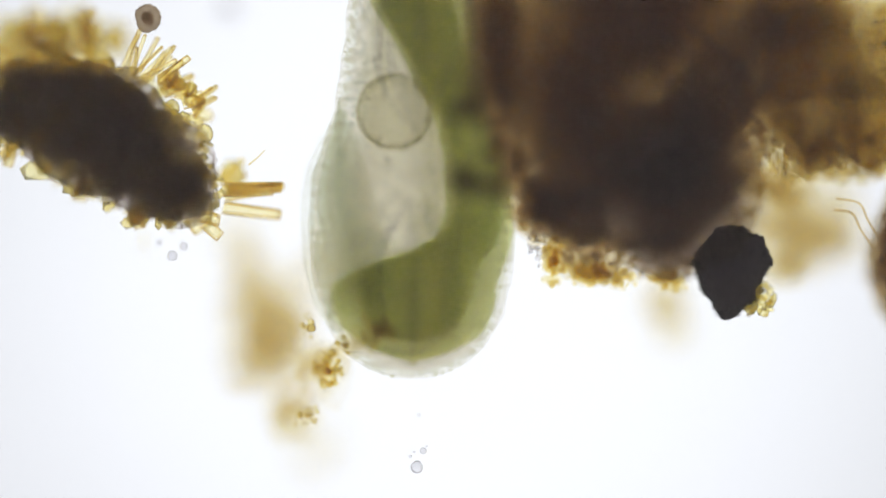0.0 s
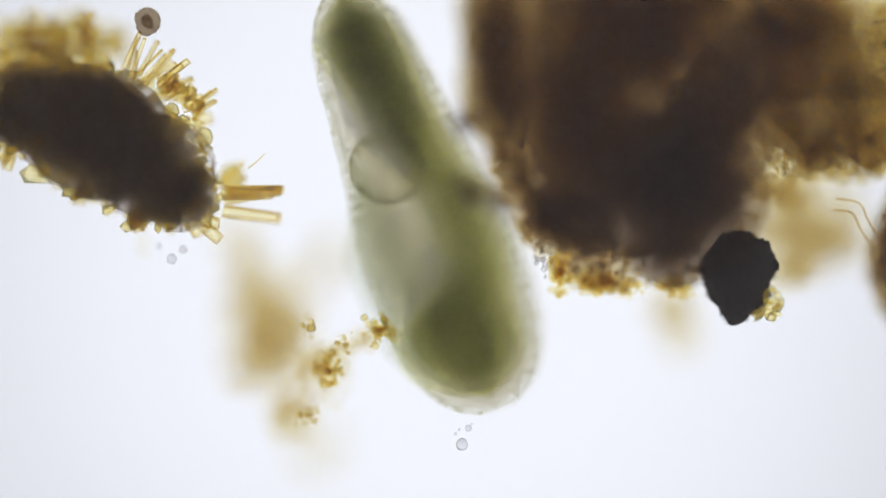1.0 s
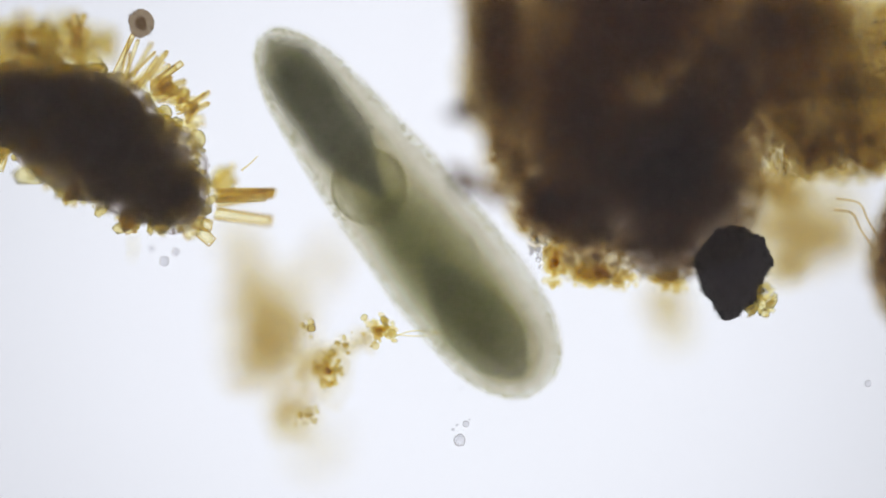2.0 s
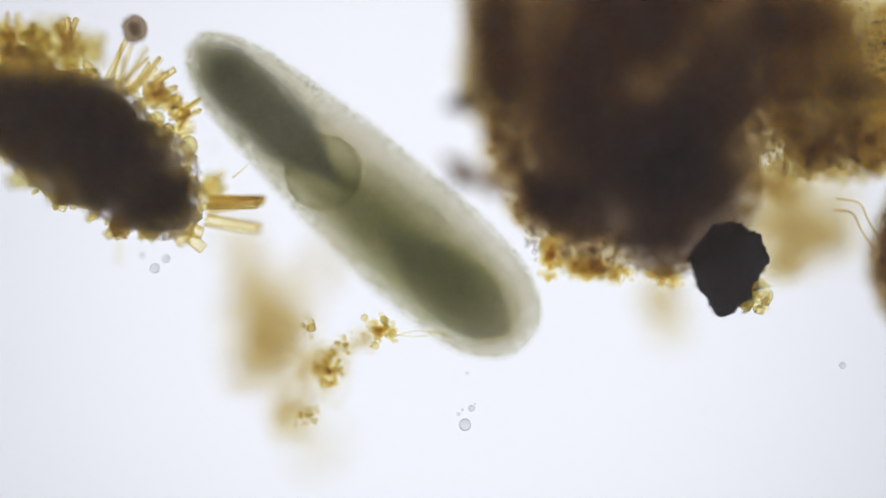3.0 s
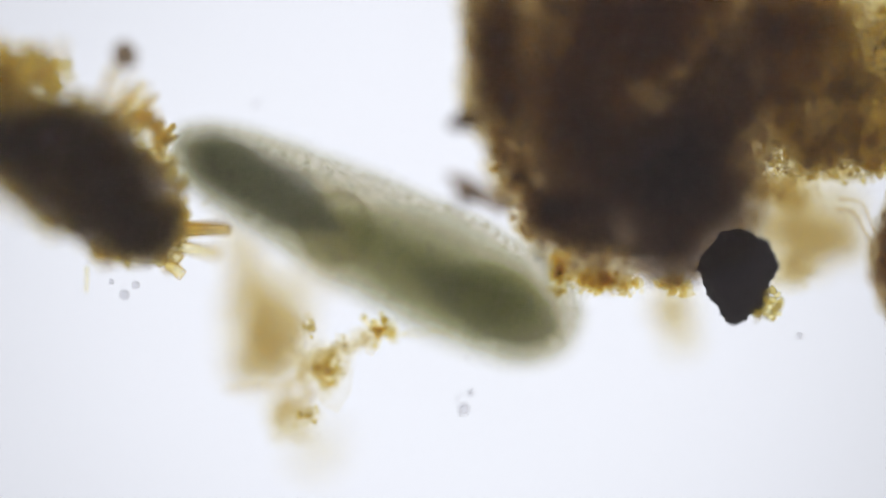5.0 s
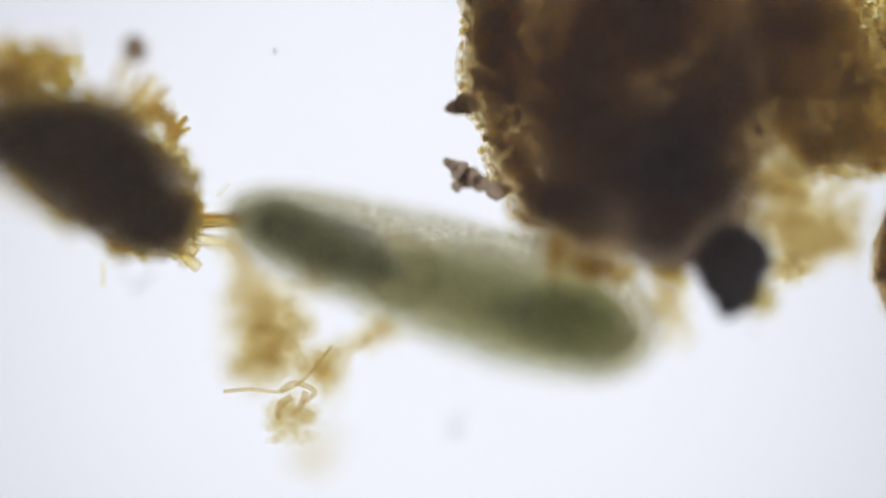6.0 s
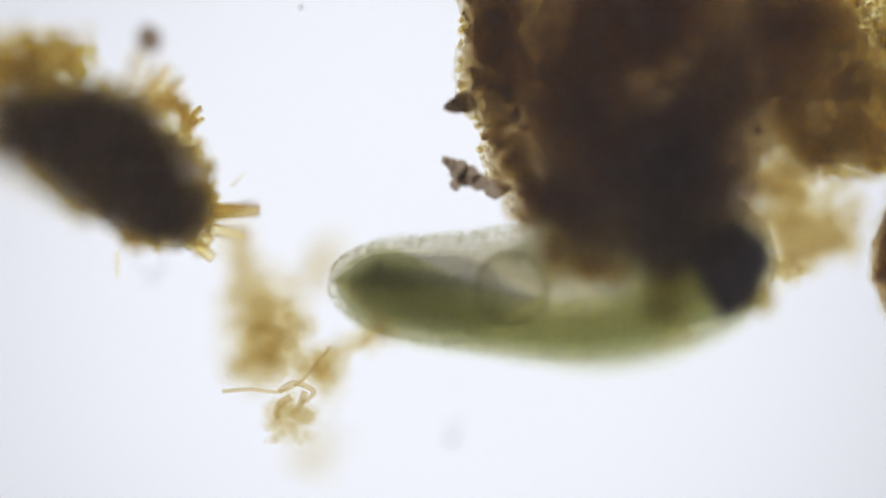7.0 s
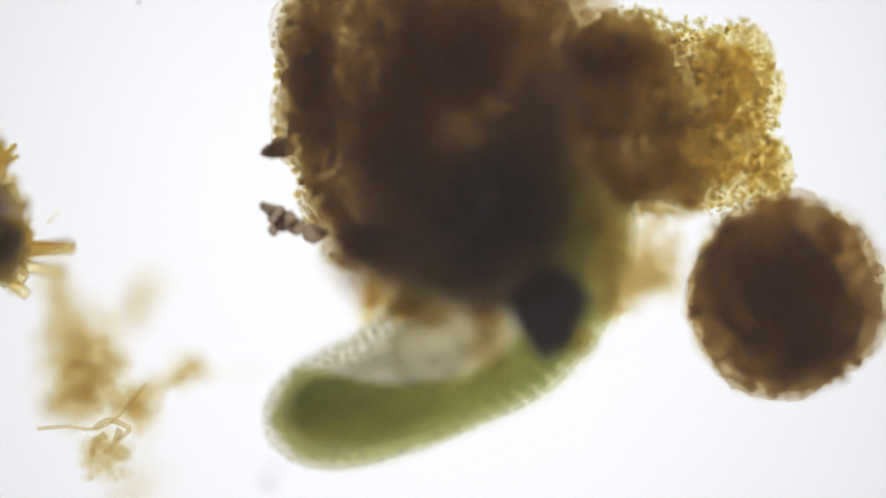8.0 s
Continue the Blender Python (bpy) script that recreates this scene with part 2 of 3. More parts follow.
# ---- the big clump ----
def build_big_clump():
    pivot = F(1600, 100, 0.0)
    root = empty("detritus_clump", pivot, "large dark brown clump of crumbly plant detritus lying on the slide", "detritus")
    spec = [  # x, y, z, radii, turn, dark
        (1022, 50, 0.20, (0.185, 0.21, 0.16), 10, 0),
        (1005, 240, 0.34, (0.14, 0.14, 0.12), 0, 0),
        (1190, 140, 0.30, (0.20, 0.23, 0.26), 0, 0),
        (1120, 320, 0.45, (0.17, 0.13, 0.11), -20, 1),
        (1230, 310, 0.45, (0.11, 0.16, 0.12), 30, 1),
        (1262, 175, 0.40, (0.075, 0.20, 0.14), -35, 1),
        (972, 130, 0.22, (0.13, 0.22, 0.11), 0, 0),
        (1125, 25, 0.27, (0.11, 0.11, 0.10), 0, 0),
        (1185, 50, 0.30, (0.10, 0.11, 0.10), 0, 0),
        (1285, -5, 0.28, (0.10, 0.10, 0.09), 0, 0),
        (1175, 445, 0.40, (0.085, 0.055, 0.06), -10, 1),
        (1045, 450, 0.40, (0.085, 0.055, 0.07), -20, 0),
        (968, 388, 0.41, (0.052, 0.05, 0.06), 0, 0),
        (1130, -130, 0.30, (0.30, 0.16, 0.28), 0, 0),
        (872, 140, 0.235, (0.062, 0.11, 0.05), 0, -1),
        (868, 15, 0.235, (0.060, 0.11, 0.05), 0, -1),
        (903, 300, 0.24, (0.045, 0.07, 0.05), 30, 0), (940, 365, 0.29, (0.045, 0.05, 0.05), 0, 0), (1010, 372, 0.39, (0.09, 0.06, 0.06), -30, 1), (1325, 190, 0.32, (0.06, 0.12, 0.08), 0, 0), (1400, 20, 0.28, (0.08, 0.07, 0.08), 0, 0),
    ]
    lumps = [(F(x, y, z) - pivot, r, turn) for x, y, z, r, turn, dark in spec]
    for i, row in enumerate(spec):
        ob = part("lump", mass_bm(row[3], row[4], i + 1, 0.26, 7, (4, 5, 8)[row[5]]), SHADE if row[5] == 1 else HUMUS, root)
        ob.location = lumps[i][0]
    places, big = fill_lumps(lumps, 1.5, 0.0030, 0.008, 300)
    put("humus", scatter_mesh("humus", places, big, "bead", 5, 0.3), UMBER, root, "packed dark brown humus", "stuff")
    put("crumb_rim", scatter_mesh("crumb_rim", on_lumps(lumps, 4200, 3, (0.90, 1.04)), sizes(4200, 0.002, 0.008, 4), "shard", 5), CRUST, root, "golden brown crumbs on the rim", "stuff")
    fringe = []
    for x, y, z, r, n in ((1060, 490, 0.335, (0.075, 0.026, 0.05), 150), (985, 466, 0.34, (0.02, 0.05, 0.03), 90), (1190, 497, 0.33, (0.05, 0.02, 0.03), 60)):
        fringe += cloud(n, r, int(x), -8, F(x, y, z) - pivot, 0.6)
    put("fringe", scatter_mesh("fringe", fringe, sizes(len(fringe), 0.003, 0.008, 14), "round", 15, 0.3), OCHRE, root, "golden fringe of crumbs", "stuff")
    dust = []
    for x, y, z, r in ((1090, 150, 0.352, (0.22, 0.24, 0.012)), (1130, 350, 0.355, (0.19, 0.10, 0.012)), (1050, 100, 0.245, (0.20, 0.22, 0.012)), (1200, 330, 0.25, (0.14, 0.11, 0.012))):
        dust += cloud(4500, r, int(x + y), 0, F(x, y, z) - pivot, 0.5)
    put("dust", scatter_mesh("dust", dust, sizes(len(dust), 0.0010, 0.0026, 19), "speck", 19, 0.3), MOTES, root, "fine dark dust", "stuff")
    beads = cloud(40, (0.018, 0.05, 0.02), 16, 15, F(950, 430, 0.37) - pivot, 0.6)
    put("beads", scatter_mesh("beads", beads, sizes(40, 0.002, 0.005, 17), "round", 18, 0.2), DROP, root, "tiny clear beads", "stuff")
    pieces("crumb", on_lumps(lumps, 240, 7, (0.96, 1.04)), sizes(240, 0.004, 0.010, 8), CRUST, root, 9)
    # ragged spurs: knots of crumbs along a way, with their radius
    for i, knots in enumerate((
        ((878, 350, 0.018), (856, 338, 0.015), (836, 327, 0.017), (818, 318, 0.014), (803, 308, 0.010), (794, 300, 0.008), (812, 343, 0.009), (824, 334, 0.011)),
        ((826, 199, 0.018), (814, 203, 0.014), (804, 205, 0.010), (795, 207, 0.006)))):
        for j, (x, y, r) in enumerate(knots):
            ob = part("spur", lump_bm((r * 1.15, r, r), 20 * j, 60 + 10 * i + j, 0.5, 0.28 / r, 3), SPLINTER, root)
            ob.location = F(x, y, 0.222) - pivot
    return root, pivot


big_clump, BIG_PIVOT = build_big_clump()


# ---- the black grain ----
def build_mineral():
    at = F(1298, 479, 0.345)
    root = empty("mineral_grain", at, "faceted black mineral grain stuck to the detritus clump", "mineral")
    rng = np.random.default_rng(8)
    bm = bmesh.new()
    for ang, r in ((112, 0.090), (76, 0.086), (44, 0.082), (8, 0.076), (-40, 0.068), (-78, 0.092), (-104, 0.094), (-140, 0.068), (172, 0.074), (138, 0.078)):
        for z, k in ((-0.04, 0.78), (-0.015, 0.97), (0.012, 1.0), (0.045, 0.7)):
            k *= 0.90 * (1 + 0.03 * rng.normal())
            bm.verts.new((r * k * math.cos(radians(ang)), r * k * math.sin(radians(ang)), z))
    hull = bmesh.ops.convex_hull(bm, input=bm.verts)
    bmesh.ops.delete(bm, geom=list(set(hull["geom_interior"]) | set(hull["geom_unused"])), context="VERTS")
    bmesh.ops.subdivide_edges(bm, edges=bm.edges[:], cuts=12, use_grid_fill=True)
    for v in bm.verts:
        v.co *= 1 + 0.10 * noise.noise(v.co * 30) + 0.12 * noise.noise(v.co * 75) + 0.10 * noise.noise(v.co * 190)
    part("grain", bm, MINERAL, root)
    rim = [(0.05 + 0.012 * rng.normal(), -0.05 + 0.02 * rng.normal(), 0.01 * rng.normal()) for _ in range(34)]
    put("crumbs", scatter_mesh("crumbs", rim, sizes(34, 0.004, 0.010, 2), "shard", 6), AMBER, root, "amber crumbs along one edge", "stuff")
    return root


mineral = build_mineral()


# ---- pale floc hanging on the clump ----
def build_floc(name, label, spec, seed, material=FLOC, size=(0.006, 0.02), kind="shard"):
    origin = F(*spec[0][:3])
    root = empty(name, origin, label, "detritus")
    for i, (x, y, z, r, turn, count) in enumerate(spec):
        c = F(x, y, z) - origin
        put("tuft", scatter_mesh("tuft", cloud(count, r, seed + i, turn, c, 0.47), sizes(count, *size, seed + i), kind, seed + i), material, root)
    return root


clump_floc = build_floc("floc", "pale golden floc of soft debris beside the clump", [
    (1400, 385, 0.16, (0.13, 0.09, 0.06), 20, 460),
    (1345, 322, 0.34, (0.05, 0.03, 0.03), 0, 60),
    (1395, 330, 0.30, (0.05, 0.035, 0.03), 0, 80),
    (1460, 425, 0.15, (0.07, 0.05, 0.06), 0, 130),
    (1185, 540, 0.14, (0.05, 0.09, 0.06), 10, 90),
    (1390, 480, 0.26, (0.05, 0.03, 0.05), 10, 60)], 20)
build_floc("floc", "pale tan floc of loose debris with small crumbs", [
    (475, 572, 0.13, (0.085, 0.125, 0.08), 10, 420),
    (500, 610, 0.24, (0.06, 0.07, 0.04), 10, 60),
    (455, 640, 0.12, (0.06, 0.05, 0.05), 0, 80),
    (430, 450, 0.10, (0.035, 0.09, 0.05), 20, 90),
    (570, 470, 0.05, (0.02, 0.06, 0.03), -35, 50),
    (520, 740, 0.24, (0.05, 0.045, 0.05), 0, 60),
    (560, 790, 0.05, (0.06, 0.05, 0.04), 0, 30),
    (570, 650, 0.30, (0.06, 0.045, 0.04), 30, 70),
    (650, 600, 0.30, (0.05, 0.02, 0.03), 20, 24)], 40)


def build_crumb_groups():
    made = []
    for i, (x, y, z, r, n) in enumerate(((672, 585, 0.36, (0.035, 0.028, 0.02), 40), (582, 655, 0.36, (0.03, 0.03, 0.02), 40),
                                         (610, 610, 0.36, (0.02, 0.02, 0.02), 14), (545, 735, 0.35, (0.022, 0.022, 0.02), 22),
                                         (545, 580, 0.35, (0.012, 0.03, 0.02), 14))):
        at = F(x, y, z)
        root = empty("crumb_cluster", at, "small cluster of brown and amber crumbs caught in the floc", "detritus", "crumbs in the floc")
        put("lump", scatter_mesh("lump", cloud(n, r, 60 + i, 0, (0, 0, 0), 0.9), sizes(n, 0.003, 0.008, 61 + i), "round", 62 + i, 0.25), OCHRE if i < 2 else FLOC, root, "soft brown crumb", "stuff")
        put("beads", scatter_mesh("beads", cloud(n // 2, [1.3 * k for k in r], 63 + i, 0, (0, 0, 0), 0.7), sizes(n // 2, 0.002, 0.007, 64 + i), "round", 65 + i, 0.2), AMBER, root, "clear amber beads", "stuff")
        made.append(root)
    return made


crumbs = build_crumb_groups()


def build_twigs():
    root = empty("twig", F(540, 680, 0.25), "branched golden thread of debris under the floc", "debris")
    o = root.location
    for pts, r in (([(400, 690, 0.25), (450, 686, 0.25), (500, 690, 0.25), (540, 670, 0.25), (590, 610, 0.25)], 0.0045),
                   ([(500, 690, 0.25), (525, 675, 0.25), (560, 690, 0.25), (540, 710, 0.26)], 0.007),
                   ([(520, 700, 0.25), (498, 715, 0.25), (497, 738, 0.25)], 0.009),
                   ([(545, 690, 0.25), (535, 715, 0.25), (520, 735, 0.26)], 0.008)):
        part("branch", thread_bm([F(*p) - o for p in pts], r * 0.8, 8, 0.7), EDGE, root)
    return root


twig = build_twigs()


def build_filament():
    root = empty("filament", F(1500, 360, 0.36), "clear curved filament with parallel walls", "filament")
    o = root.location
    for pts in ([(1480, 352, 0.36), (1520, 360, 0.36), (1537, 392, 0.36), (1560, 430, 0.36)],
                [(1475, 372, 0.36), (1508, 378, 0.36), (1524, 408, 0.36), (1550, 445, 0.36)]):
        part("wall", thread_bm([F(*p) - o for p in pts], 0.0024, 6, 0.9), EDGE, root)
    return root


filament = build_filament()


def build_hairs():
    root = empty("hair", F(720, 588, 0.36), "faint clear hair trailing from the crumbs", "filament")
    o = root.location
    for pts in ([(650, 578, 0.36), (700, 592, 0.36), (755, 594, 0.37), (803, 580, 0.38)], [(690, 600, 0.36), (730, 586, 0.36), (780, 590, 0.37), (800, 600, 0.37)]):
        part("strand", thread_bm([F(*p) - o for p in pts], 0.0016, 5, 0.8), FRUSTULE, root)
    return root


hair = build_hairs()


# ---- amber clump ----
def build_amber_clump():
    at = F(1560, 150, 0.2)
    root = empty("granular_clump", at, "golden brown clump of fine translucent granules", "detritus")
    spec = [(1395, 110, 0.30, (0.055, 0.15, 0.09), 0, 1), (1440, 150, 0.25, (0.10, 0.15, 0.10), 0, 1), (1415, 262, 0.34, (0.068, 0.062, 0.06), -10, 1), (1500, 262, 0.30, (0.10, 0.062, 0.07), 0, 1),
            (1555, 120, 0.26, (0.15, 0.155, 0.07), 0, 0), (1590, 222, 0.26, (0.11, 0.095, 0.06), 10, 0), (1622, 70, 0.27, (0.075, 0.10, 0.05), 0, 0), (1685, 245, 0.27, (0.042, 0.075, 0.05), 20, 0),
            (1440, 30, 0.24, (0.10, 0.08, 0.10), 0, 1)]
    lumps = []
    for i, (x, y, z, r, turn, dark) in enumerate(spec):
        c = F(x, y, z) - at
        lumps.append((c, r, turn))
        n = int(34000 * r[0] * r[1] * (2.6 if dark else 2.3))
        put("granules", scatter_mesh("granules", cloud(n, r, 80 + i, 0, c, 0.4), sizes(n, 0.0020, 0.0050, 90 + i), "bead", 91 + i, 0.3), AMBER, root, kind="stuff")
    for i, row in enumerate(spec):
        ob = part("core", mass_bm([k * 0.88 for k in row[3]], 0, 33 + i, 0.3, 12, 3 if row[5] else 2, 0.5), HUMUS if row[5] else OCHRE, root)
        ob.location = lumps[i][0]
    pieces("granule", on_lumps(lumps, 260, 95, (0.9, 1.05)), sizes(260, 0.0028, 0.006, 96), AMBER, root, 97)
    dust = []
    for x, y, z, r in ((1500, 150, 0.35, (0.13, 0.16, 0.012)), (1540, 150, 0.25, (0.15, 0.16, 0.014))):
        dust += cloud(3000, r, int(x), 0, F(x, y, z) - at, 0.5)
    put("dust", scatter_mesh("dust", dust, sizes(len(dust), 0.0010, 0.0026, 39), "speck", 39, 0.3), MOTES, root, "fine dark dust", "stuff")
    places, big = fill_lumps([q for q, row in zip(lumps, spec) if row[5]], 0.9, 0.004, 0.010, 380)
    put("crust", scatter_mesh("crust", places, big, "shard", 33, 0.3), CRUST, root, "darker brown crust", "stuff")
    return root


build_amber_clump()


# ---- round shell ----
def build_ball():
    at = F(1711, 458, 0.275)
    root = empty("round_shell", at, "round dark brown shell crusted with tiny grains", "shell")
    part("shell_wall", mass_bm((0.172, 0.178, 0.17), 0, 50, 0.15, 11, 3, 0.90, 4), UMBER, root)
    hull = [(Vector((0, 0, 0)), (0.165, 0.168, 0.16), 0)]
    part("core", mass_bm((0.170, 0.175, 0.16), 0, 57, 0.20, 11, 6, 0.68), HUMUS, root)
    part("core", mass_bm((0.115, 0.135, 0.10), 25, 58, 0.5, 9, 4, 0.4), SHADE, root)
    places, big = fill_lumps(hull, 2.4, 0.005, 0.016, 360)
    put("inner_mass", scatter_mesh("inner_mass", places, big, "shard", 51, 0.3), UMBER, root, "packed dark filling", "stuff")
    pieces("grain", on_lumps(hull, 150, 55, (1.0, 1.06)), sizes(150, 0.004, 0.013, 56), UMBER, root, 59)
    pl = on_lumps([(Vector((0, 0, 0)), (0.168, 0.172, 0.17), 0)], 700, 52, (0.92, 1.03))
    put("grains", scatter_mesh("grains", pl, sizes(700, 0.0025, 0.007, 53), "shard", 54), CRUST, root, "amber grains stuck to the shell", "stuff")
    return root


build_ball()


# ---- diatom clump ----
def rod_mesh(length, width):
    """A pillbox-like rod with rounded ends, a girdle line and a hollow look."""
    bm = bmesh.new()
    bmesh.ops.create_cube(bm, size=1)
    for v in bm.verts:
        k = 1.0 if v.co.x < 0 else 0.85
        v.co = Vector(((v.co.x + 0.5) * length, v.co.y * width * k, v.co.z * width * 0.7 * k))
    bmesh.ops.bevel(bm, geom=bm.edges[:], offset=width * 0.22, segments=2, affect="EDGES")
    me = bpy.data.meshes.new("diatom")
    bm.to_mesh(me)
    bm.free()
    return me


def rim_mesh(length, width):
    """The darker long edges and the end of a rod, as thin bars along it."""
    bm = bmesh.new()
    for y, x0, x1 in ((-0.44, 0.0, 0.97), (0.44, 0.0, 0.97)):
        got = bmesh.ops.create_cube(bm, size=1)["verts"]
        for v in got:
            k = 1.0 if v.co.x < 0 else 0.85
            v.co = Vector(((x0 + (x1 - x0) * (v.co.x + 0.5)) * length, (y * k + v.co.y * 0.11) * width, v.co.z * width * 0.25))
    got = bmesh.ops.create_cube(bm, size=1)["verts"]
    for v in got:
        v.co = Vector((length * (0.965 + v.co.x * 0.04), v.co.y * width * 0.8, v.co.z * width * 0.25))
    me = bpy.data.meshes.new("rim")
    bm.to_mesh(me)
    bm.free()
    return me


def build_left_clump():
    at = F(190, 245, 0.34)
    root = empty("diatom_clump", at, "dark clump of detritus bristling with golden rod-shaped diatoms", "detritus")
    spec = [(98, 197, 0.33, (0.092, 0.088, 0.09), 0), (160, 235, 0.34, (0.13, 0.105, 0.11), -25), (260, 290, 0.35, (0.11, 0.10, 0.10), -30),
            (320, 340, 0.35, (0.065, 0.06, 0.07), 0), (200, 180, 0.34, (0.10, 0.06, 0.08), -20), (30, 188, 0.30, (0.07, 0.075, 0.08), 0)]
    lumps = []
    for i, (x, y, z, r, turn) in enumerate(spec):
        c = F(x, y, z) - at
        lumps.append((c, r, turn))
        ob = part("lump", mass_bm(r, turn, 70 + i, 0.26, 8, 6), SHADE, root)
        ob.location = c
    places, big = fill_lumps(lumps, 2.6, 0.004, 0.012, 400)
    put("soot", scatter_mesh("soot", places, big, "shard", 76, 0.3), SOOT, root, "packed black matter", "stuff")
    put("crumb_rim", scatter_mesh("crumb_rim", on_lumps(lumps, 900, 73), sizes(900, 0.004, 0.013, 74), "shard", 75), AMBER, root, "golden crumbs on the rim", "stuff")
    tuft = cloud(420, (0.14, 0.07, 0.07), 76, 5, F(95, 88, 0.24) - at)
    put("tuft", scatter_mesh("tuft", tuft, sizes(420, 0.004, 0.012, 77), "round", 78, 0.3), AMBER, root, "olive golden tuft", "stuff")
    rods = [rod_mesh(0.072, 0.010), rod_mesh(0.092, 0.024), rod_mesh(0.055, 0.015), rod_mesh(0.034, 0.026)]
    rims = [rim_mesh(0.072, 0.010), rim_mesh(0.092, 0.024), rim_mesh(0.055, 0.015), rim_mesh(0.034, 0.026)]
    # fans of rods: foot x, y, z, heading, spread, number, kind
    for j, (x, y, z, head, spread, n, kind) in enumerate((
            (230, 132, 0.36, 68, 46, 6, 0), (255, 140, 0.36, 44, 34, 5, 0), (270, 150, 0.36, 30, 30, 3, 2), (350, 190, 0.36, 32, 24, 3, 2),
            (395, 338, 0.35, 4, 14, 3, 1), (386, 354, 0.35, -4, 12, 2, 1), (390, 325, 0.31, 34, 40, 3, 2), (350, 385, 0.36, -40, 60, 3, 3),
            (150, 310, 0.34, -100, 60, 3, 3), (240, 368, 0.34, -95, 70, 4, 3), (150, 70, 0.30, 85, 60, 5, 2), (60, 80, 0.28, 100, 60, 5, 2),
            (20, 262, 0.33, -120, 60, 3, 3), (300, 165, 0.36, 40, 120, 4, 3), (325, 180, 0.35, 30, 120, 4, 3), (340, 215, 0.36, 20, 120, 3, 3), (290, 155, 0.34, 60, 90, 3, 3))):
        rng = np.random.default_rng(100 + j)
        for k in range(n):
            a = head + spread * ((k + 0.5) / n - 0.5) + rng.normal() * 3
            ob = put("diatom", rods[kind], FRUSTULE, root, smooth=False)
            put("rim", rims[kind], EDGE, ob, "brown edge lines", smooth=False)
            p = F(x + rng.normal() * 7, y + rng.normal() * 7, z + rng.normal() * 0.015) - at
            ob.matrix_basis = Matrix.Translation(p) @ pose(0, 0, 0, rng.uniform(0, 90), rng.normal() * 10, a) @ Matrix.Diagonal((*(rng.uniform(0.8, 1.2, 3)), 1))
    for x, y, r in ((362, 237, 0.015), (338, 160, 0.012), (318, 150, 0.011), (262, 33, 0.022), (305, 190, 0.013)):
        bm = lump_bm((r, r * 1.15, r), 20, int(x), 0.12, 30, 3) if r < 0.02 else mass_bm((r, r * 1.15, r), 20, 9, 0.3, 40, 2, 0.5, 3)
        part("cell", bm, AMBER if r < 0.02 else MOTES, root).location = F(x, y, 0.36) - at
    amber_bit = lump_bm((0.022, 0.026, 0.02), 0, 9, 0.25, 20, 3)
    part("cell", amber_bit, AMBER, root, "amber cell").location = F(412, 312, 0.31) - at
    part("bristle", thread_bm([F(440, 292, 0.36) - at, F(455, 280, 0.36) - at, F(469, 266, 0.36) - at], 0.002, 6, 0.4), CRUST, root)
    part("bristle", thread_bm([F(255, 405, 0.27) - at, F(256, 425, 0.27) - at, F(255, 450, 0.27) - at], 0.004, 6, 0.7), FRUSTULE, root)
    return root, at


left_clump, LEFT_AT = build_left_clump()


# ---- droplets ----
def build_drops():
    made = []
    for i, (x, y, z, r) in enumerate(((738, 827, 0.36, 0.011), (749, 798, 0.36, 0.006), (741, 735, 0.34, 0.0025), (726, 808, 0.36, 0.003), (733, 800, 0.36, 0.0025), (755, 790, 0.36, 0.002),
                                      (305, 453, 0.35, 0.009), (325, 436, 0.34, 0.007), (282, 430, 0.33, 0.005),
                                      (405, 15, 0.2, 0.02), (1620, 700, 0.36, 0.006), (330, 300, 0.27, 0.005))):
        bm = bmesh.new()
        bmesh.ops.create_icosphere(bm, subdivisions=3, radius=r)
        for v in bm.verts:
            v.co *= 1 + 0.12 * noise.noise(v.co / r * 1.5 + Vector((i * 4, 0, 0)))
        ob = part("droplet", bm, DROP)
        ob.location = F(x, y, z)
        made.append(tagged(ob, "tiny clear round droplet drifting in the water", "droplet", "droplets"))
    return made


drops = build_drops()

# ---- the ciliate ----
LONG, SEGMENTS = 0.80, 34


def half_width(s):
    return float(np.interp(s, (0, 0.1, 0.25, 0.41, 0.48, 0.55, 0.66, 0.76, 0.85, 1), (0.098, 0.114, 0.120, 0.139, 0.158, 0.176, 0.184, 0.180, 0.168, 0.148))) * math.sqrt(max(0.0, 1 - abs(2 * s - 1) ** 7))


def half_depth(s):
    return float(np.interp(s, (0, 0.1, 0.25, 0.42, 0.6, 0.72, 0.85, 1), (0.067, 0.078, 0.091, 0.105, 0.113, 0.114, 0.110, 0.097))) * math.sqrt(max(0.0, 1 - abs(2 * s - 1) ** 7))


